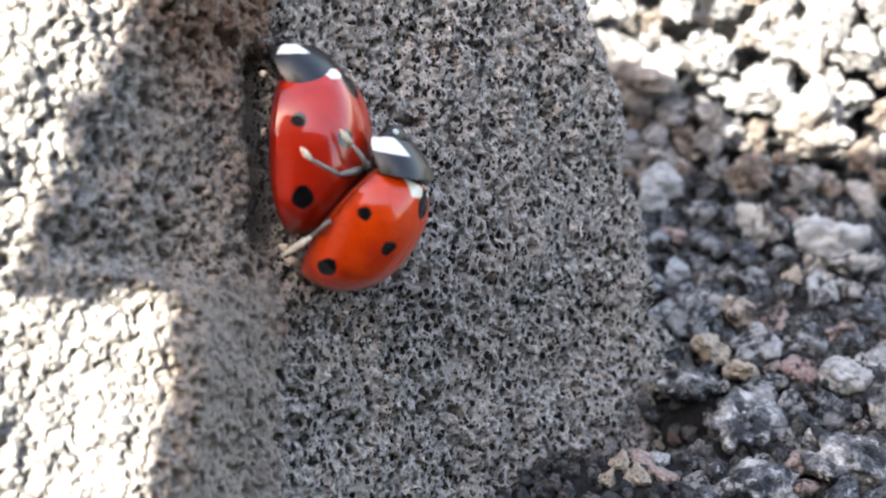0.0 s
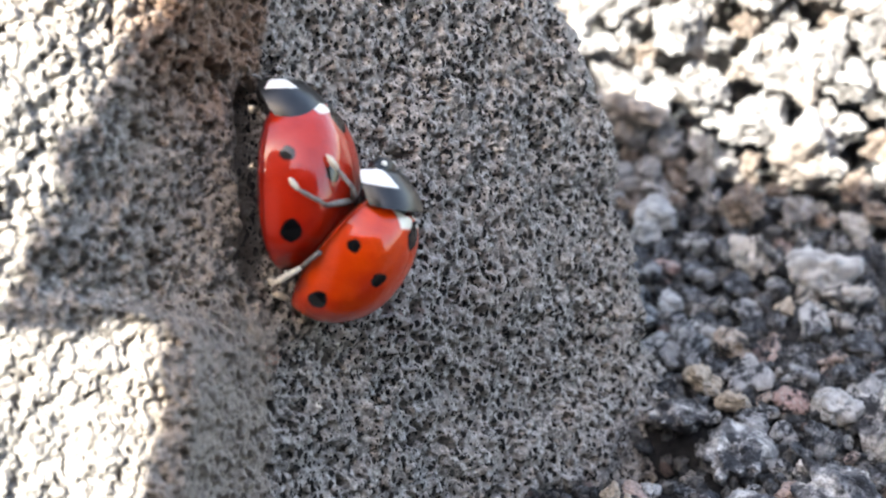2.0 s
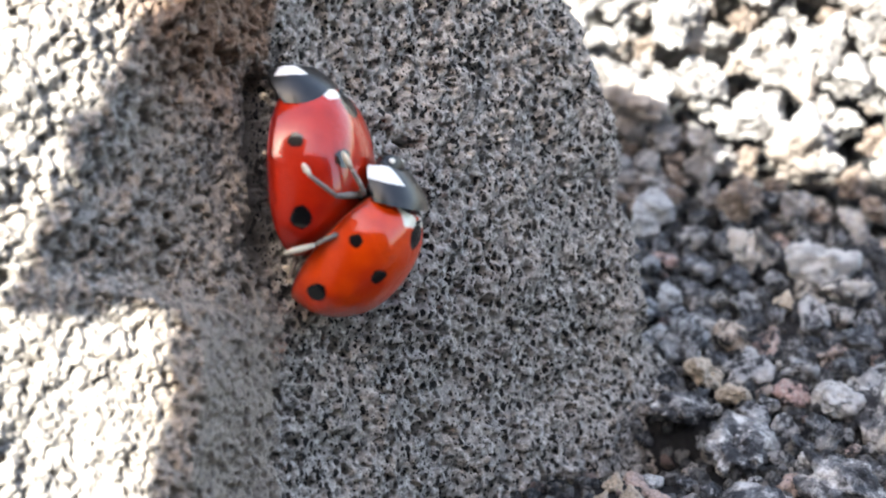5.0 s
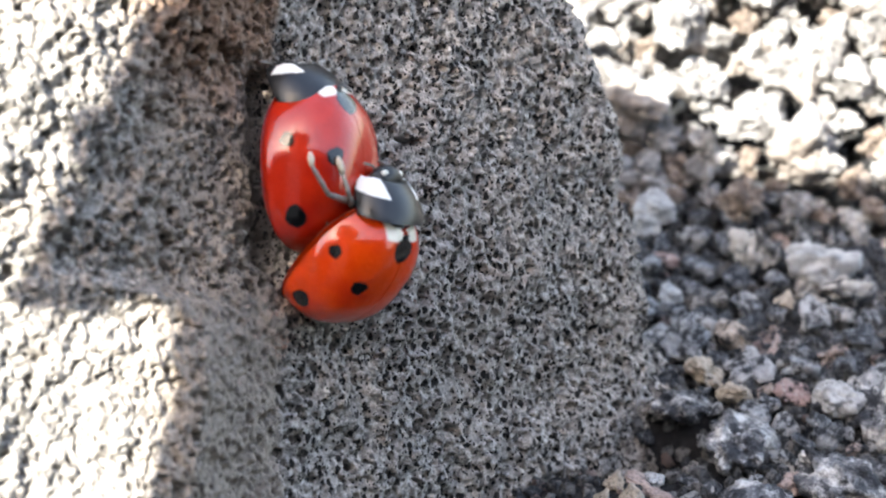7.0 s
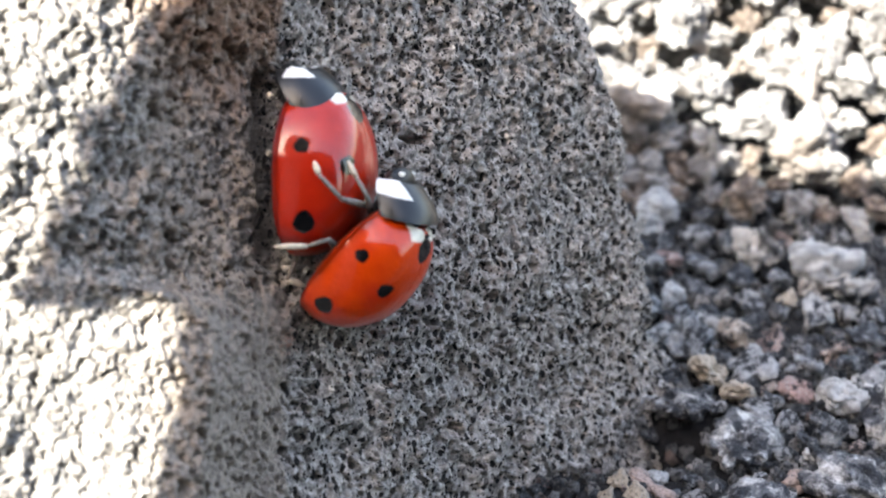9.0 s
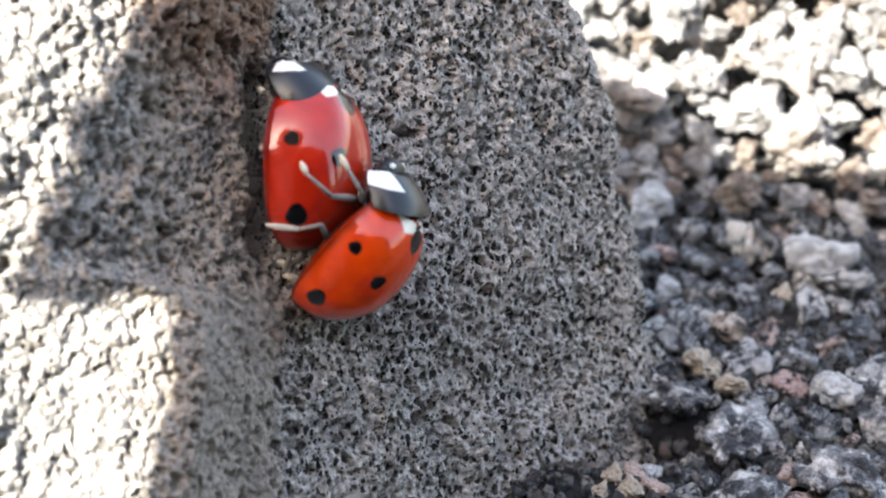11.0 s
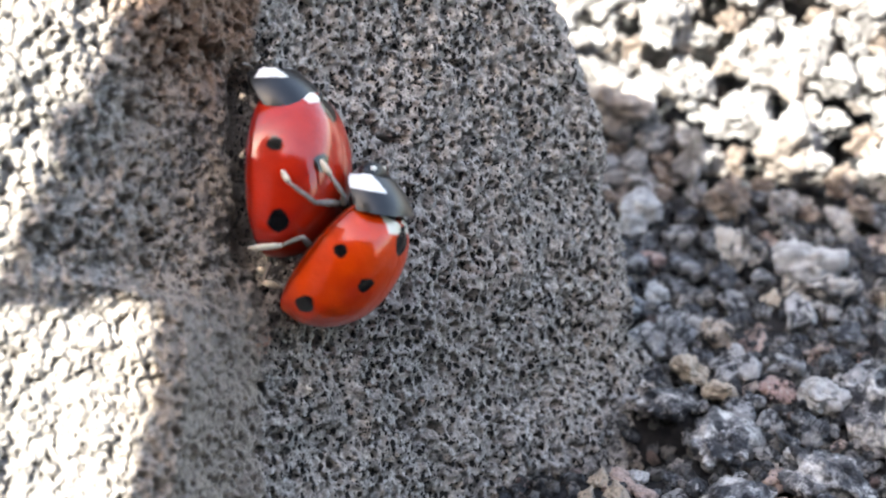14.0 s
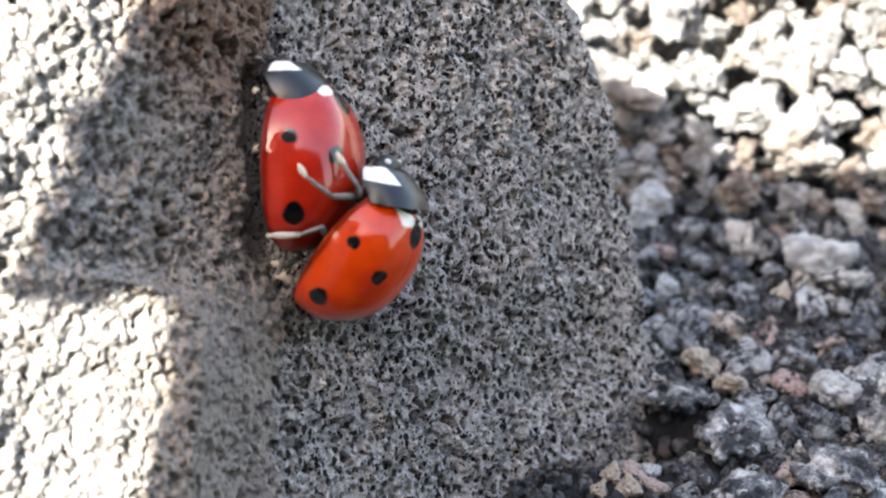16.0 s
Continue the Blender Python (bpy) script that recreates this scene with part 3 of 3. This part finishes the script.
def limb(points, radii):
    """A tapered tube through points in millimetres."""
    bm = bmesh.new()
    pts = [Vector(p) for p in points]
    rings = []
    for i, (p, r) in enumerate(zip(pts, radii)):
        d = (pts[min(i + 1, len(pts) - 1)] - pts[max(i - 1, 0)]).normalized()
        u = d.orthogonal().normalized()
        w = d.cross(u)
        rings.append([bm.verts.new((p + (u * math.cos(a) + w * math.sin(a)) * r) * MM) for a in (2 * math.pi * k / 10 for k in range(10))])
    for a, b in zip(rings, rings[1:]):
        for k in range(10):
            bm.faces.new((a[k], a[(k + 1) % 10], b[(k + 1) % 10], b[k]))
    bm.faces.new(rings[0][::-1])
    bm.faces.new(rings[-1])
    return bm


def leg(parent, hip, knee, ankle, toe, label="bent dark leg with pale foot"):
    hip, knee, ankle, toe = (Vector(p) for p in (hip, knee, ankle, toe))
    up = part("leg", limb([hip, hip.lerp(knee, 0.5), knee], (0.11, 0.15, 0.10)), LEG, parent, label)
    part("shin", limb([knee, knee.lerp(ankle, 0.3), knee.lerp(ankle, 0.8), ankle], (0.085, 0.10, 0.09, 0.07)), LEG, up)
    part("foot", limb([ankle, ankle.lerp(toe, 0.4), ankle.lerp(toe, 0.7), toe], (0.09, 0.13, 0.12, 0.05)), FOOT, up)
    return up


def make_beetle(name, wing, shell, size, nod, reach, hy, hz, mark, label, legs):
    """nod: degrees by which shield and head are bent down; reach: how far they are stretched out of the wing cases; hy, hz: where the head sits; mark: size of its pale spots."""
    body = new(name)
    tagged(body, label, "ladybird", "pair of mating ladybirds")
    part("abdomen", blob((0, -0.5, 0.10), (2.35, 2.6, 0.8)), BLACK, body)
    part("thorax", blob((0, 2.0 + reach * 0.5, 0.2 - reach * 0.3), (1.35, 1.0, 0.95)), BLACK, body)
    part("wing_case", wing_case(-1), wing, body)
    part("wing_case", wing_case(1), wing, body)
    part("scutellum", blob((0, 2.12, wing_height(2.12) - 0.02), (0.17, 0.2, 0.07)), BLACK, body)
    plate = part("pronotum", shield(), shell, body, "black neck shield with white corners")
    head = part("head", blob((0, hy, hz), (0.82, 0.56, 0.52)), BLACK, body)
    for s in (-1, 1):
        part("eye", blob((s * 0.68, hy + 0.10, hz), (0.17, 0.2, 0.19), 12), BLACK, head)
        part("face_mark", blob((s * 0.40, hy + 0.28, hz + 0.22), (0.20 * mark, 0.16 * mark, 0.14 * mark), 12), FACE, head, "pale spot beside the eye")
        part("antenna", limb([(s * 0.5, hy + 0.28, hz - 0.1), (s * 0.8, hy + 0.48, hz - 0.15), (s * 1.05, hy + 0.53, hz - 0.2), (s * 1.22, hy + 0.53, hz - 0.25)], (0.05, 0.04, 0.07, 0.04)), LEG, head)
        part("mouth_feeler", limb([(s * 0.2, hy + 0.40, hz - 0.1), (s * 0.3, hy + 0.56, hz - 0.2), (s * 0.34, hy + 0.64, hz - 0.32)], (0.05, 0.06, 0.08)), LEG, head)
    made = [leg(body, *l) for l in legs]
    for o in body.children:
        o.scale = (size, size, size)
    neck = Vector((0, 2.0, 0.9)) * size * MM
    for o in (plate, head):
        o.matrix_basis = Matrix.Translation(neck + Vector((0, reach, -0.35 * reach)) * size * MM) @ pose(0, 0, 0, -nod) @ Matrix.Translation(-neck) @ Matrix.Scale(size, 4)
    return body, made


FEMALE_LEGS = [((-0.7, 1.5, -0.2), (-1.3, 1.9, -0.4), (-0.8, 2.1, -0.9), (-0.5, 2.2, -1.2)),
               ((-0.8, 0.3, -0.2), (-1.4, 0.3, -0.4), (-0.8, 0.2, -0.9), (-0.5, 0.1, -1.2)),
               ((-0.5, -2.2, -0.2), (-0.65, -3.55, -0.05), (-0.75, -4.2, -0.3), (-0.2, -4.45, 0.1)),
               ((0.9, 1.5, -0.2), (2.0, 1.9, 0.0), (2.4, 2.2, -0.5), (2.7, 2.4, -0.75)),
               ((1.0, 0.3, -0.2), (2.1, 0.3, 0.0), (2.6, 0.2, -0.5), (2.9, 0.1, -0.7)),
               ((0.3, -2.2, -0.1), (0.0, -3.6, 0.2), (-0.4, -3.95, -0.2), (-0.8, -3.75, -0.5))]
MALE_LEGS = [((-0.75, 1.75, -0.45), (-2.96, 1.85, -0.93), (-3.45, 2.05, -2.06), (-3.38, 2.24, -2.57)),
             ((-0.95, 1.5, -0.45), (-2.09, 2.34, -0.51), (-2.2, 2.6, -1.34), (-2.3, 2.84, -1.99)),
             ((-0.9, -0.6, -0.35), (-2.68, 0.26, -0.35), (-2.87, -0.5, -0.78), (-3.62, -1.22, -1.52)),
             ((0.9, 1.5, -0.2), (1.6, 1.9, -0.6), (1.4, 2.2, -1.2), (1.2, 2.4, -1.6)),
             ((1.0, 0.5, -0.2), (1.9, 0.5, -0.6), (1.7, 0.4, -1.4), (1.5, 0.3, -2.0)),
             ((0.9, -0.7, -0.2), (1.7, -1.2, -0.6), (1.6, -1.6, -1.4), (1.4, -1.9, -2.0))]


rock = make_rock()
make_ground()
make_shade_stone()
make_sky_blocker()
make_boulder("clinker_boulder", (18, 34, 6.5), (18, 10, 14), 0, 300, "large pale pitted clinker boulder in full sun")
make_clinker()
make_gravel()
female, female_legs = make_beetle("ladybird", WING_F, SHIELD_F, 0.917, 0, 0.0, 2.75, -0.55, 1.0, "deep red ladybird with black spots clinging to grey rock", FEMALE_LEGS)
male, male_legs = make_beetle("ladybird", WING_M, SHIELD_M, 0.82, 28, 0.5, 3.05, -0.18, 1.0, "orange-red ladybird with black spots mounted on its mate", MALE_LEGS)


# ---- what moves ----
FEMALE_ROWS = [
    (0.0, pose(-0.004514, -0.001080, 0.013008, 78.92, 29.35, 68.79)),
    (0.5, pose(-0.004546, -0.001182, 0.013016, 79.30, 29.89, 69.71)),
    (1.0, pose(-0.004597, -0.000885, 0.012811, 79.87, 30.33, 70.61)),
    (1.5, pose(-0.004558, -0.001213, 0.013019, 79.34, 30.20, 70.22)),
    (2.0, pose(-0.004583, -0.001370, 0.013102, 79.21, 31.04, 70.16)),
    (2.5, pose(-0.004445, -0.001710, 0.013310, 76.96, 30.67, 69.22)),
    (3.0, pose(-0.004556, -0.001499, 0.013187, 79.42, 31.13, 70.66)),
    (3.5, pose(-0.004614, -0.001303, 0.013095, 79.75, 30.55, 71.69)),
    (4.0, pose(-0.004584, -0.001392, 0.013112, 79.44, 31.05, 70.28)),
    (4.5, pose(-0.004487, -0.001236, 0.013036, 77.62, 30.12, 68.11)),
    (6.8, pose(-0.004369, -0.001245, 0.013098, 67.80, 23.00, 51.25)),
    (7.0, pose(-0.004374, -0.001297, 0.013082, 69.34, 22.85, 53.98)),
    (7.5, pose(-0.004292, -0.001444, 0.012970, 75.47, 25.56, 58.86)),
    (8.0, pose(-0.004448, -0.001385, 0.012894, 79.03, 27.21, 63.30)),
    (8.5, pose(-0.004476, -0.001305, 0.012900, 80.15, 26.46, 65.70)),
    (9.0, pose(-0.004533, -0.001477, 0.012990, 79.44, 25.84, 65.63)),
    (11.5, pose(-0.004526, -0.001498, 0.012979, 77.05, 26.00, 64.18)),
    (12.0, pose(-0.004581, -0.001253, 0.012802, 78.53, 26.44, 65.08)),
    (12.5, pose(-0.004569, -0.001461, 0.012937, 78.29, 26.67, 65.17)),
    (13.0, pose(-0.004580, -0.001568, 0.012974, 77.91, 27.34, 65.20)),
    (13.5, pose(-0.004582, -0.001356, 0.012809, 75.03, 27.61, 64.46)),
    (14.0, pose(-0.004618, -0.001603, 0.012982, 78.12, 28.09, 66.23)),
    (14.5, pose(-0.004688, -0.001422, 0.012921, 78.60, 28.15, 67.40)),
    (15.0, pose(-0.004695, -0.001255, 0.012803, 78.62, 28.71, 67.46)),
    (15.5, pose(-0.004667, -0.001309, 0.012828, 77.83, 28.86, 66.96)),
    (16.0, pose(-0.004635, -0.001677, 0.013066, 77.67, 29.01, 67.20)),
]
MALE_ROWS = [
    (0.0, pose(-0.002545, -0.002453, 0.011094, 115.51, 31.39, 64.73)),
    (0.5, pose(-0.002425, -0.002567, 0.011069, 114.15, 28.96, 65.74)),
    (1.0, pose(-0.002439, -0.002280, 0.010816, 113.33, 31.18, 63.90)),
    (1.5, pose(-0.002568, -0.002517, 0.011147, 112.71, 33.51, 60.88)),
    (2.0, pose(-0.002538, -0.002637, 0.011237, 115.33, 30.64, 65.15)),
    (2.5, pose(-0.002381, -0.002936, 0.011463, 118.80, 25.20, 70.87)),
    (3.0, pose(-0.002403, -0.002776, 0.011282, 115.02, 27.98, 67.18)),
    (3.5, pose(-0.002460, -0.002570, 0.011248, 111.82, 30.06, 63.73)),
    (4.0, pose(-0.002609, -0.002749, 0.011156, 114.47, 31.93, 63.58)),
    (4.5, pose(-0.002628, -0.002644, 0.011019, 116.24, 32.33, 64.40)),
    (6.8, pose(-0.002948, -0.002879, 0.010846, 114.50, 25.29, 43.32)),
    (7.0, pose(-0.002838, -0.002973, 0.010744, 113.37, 25.68, 44.76)),
    (7.5, pose(-0.002578, -0.003156, 0.010564, 116.22, 28.00, 52.61)),
    (8.0, pose(-0.002572, -0.003075, 0.010517, 116.39, 28.12, 55.87)),
    (8.5, pose(-0.002570, -0.002989, 0.010534, 118.60, 27.91, 58.01)),
    (9.0, pose(-0.002562, -0.003138, 0.010653, 116.52, 27.96, 57.65)),
    (11.5, pose(-0.002676, -0.003081, 0.010697, 117.91, 28.82, 62.14)),
    (12.0, pose(-0.002659, -0.002878, 0.010457, 115.51, 29.36, 60.88)),
    (12.5, pose(-0.002601, -0.003055, 0.010626, 115.20, 29.19, 60.64)),
    (13.0, pose(-0.002606, -0.003127, 0.010698, 114.91, 29.07, 61.54)),
    (13.5, pose(-0.002697, -0.002865, 0.010616, 117.19, 28.60, 63.75)),
    (14.0, pose(-0.002586, -0.003160, 0.010708, 113.32, 29.07, 60.53)),
    (14.5, pose(-0.002592, -0.002975, 0.010643, 113.15, 29.34, 59.38)),
    (15.0, pose(-0.002541, -0.002815, 0.010528, 112.03, 30.16, 58.47)),
    (15.5, pose(-0.002558, -0.002887, 0.010578, 111.45, 30.62, 57.81)),
    (16.0, pose(-0.002556, -0.003256, 0.010796, 111.54, 30.54, 58.14)),
]


def swing(hip, axis, angle, size):
    """A leg's pose on its beetle, turned about its hip."""
    h = Vector(hip) * size * MM
    turn = Matrix.Rotation(radians(angle), 4, Vector(axis))
    return Matrix.Translation(h) @ turn @ Matrix.Translation(-h)


FRONT_SWINGS = [(0.0, (-0.49, 0.49, 0.72), 18), (0.5, (-0.55, 0.36, 0.76), 13), (1.5, (-0.37, 0.69, 0.62), 21), (2.5, (-0.64, -0.09, 0.77), 14),
                (3.5, (-0.44, 0.58, 0.68), 18), (4.5, (-0.45, 0.57, 0.69), 16), (6.8, (0.57, 0.59, -0.57), 21), (7.0, (0.57, 0.59, -0.57), 19),
                (7.5, (0.53, 0.69, -0.49), 7), (8.0, (0.57, 0.58, -0.58), 4), (9.0, (0.32, 0.93, -0.18), 1), (11.5, (-0.52, 0.43, 0.74), 7),
                (12.5, (-0.33, 0.75, 0.58), 8), (13.5, (-0.51, 0.45, 0.73), 8), (14.5, (-0.28, 0.80, 0.53), 9), (15.5, (-0.25, 0.83, 0.50), 12),
                (16.0, (-0.21, 0.86, 0.46), 11)]
MID_SWINGS = [(0.0, (0.03, 0.77, 0.64), 15), (2.5, (-0.67, 0.16, 0.73), 5), (4.5, (0.34, 0.84, 0.43), 12), (6.8, (0.80, 0.55, -0.22), 14),
              (7.0, (0.83, 0.43, -0.36), 13), (7.5, (0.74, 0.67, -0.06), 6), (9.0, (0.47, 0.83, 0.31), 2), (12.5, (0.36, 0.84, 0.41), 6),
              (16.0, (0.51, 0.82, 0.26), 9)]
HIND_SWINGS = [(0.0, (-0.43, 0.56, 0.71), 33), (0.5, (-0.39, -0.02, 0.92), 49), (2.5, (-0.36, 0.85, 0.39), 25), (4.5, (-0.19, 0.98, -0.07), 22),
               (6.8, (-0.23, 0.97, 0.01), 19), (7.0, (0.43, -0.22, -0.88), 32), (7.5, (0.42, -0.13, -0.90), 28), (8.0, (0.41, -0.70, -0.59), 10),
               (8.5, (-0.33, 0.89, 0.30), 7), (9.0, (1.00, 0.00, 0.00), 0), (11.5, (0.34, -0.89, -0.31), 12), (12.5, (0.02, -0.90, 0.44), 10),
               (13.5, (0.08, -0.95, 0.31), 10), (14.5, (-0.38, 0.80, 0.47), 3), (15.5, (0.38, 0.08, -0.92), 26), (16.0, (0.43, -0.22, -0.88), 3)]


def motions():
    for i, swings in enumerate((FRONT_SWINGS, MID_SWINGS, HIND_SWINGS)):
        walk(male_legs[i], [(t, swing(MALE_LEGS[i][0], axis, angle, 0.82)) for t, axis, angle in swings])
    walk(female, FEMALE_ROWS)
    walk(male, MALE_ROWS)


motions()
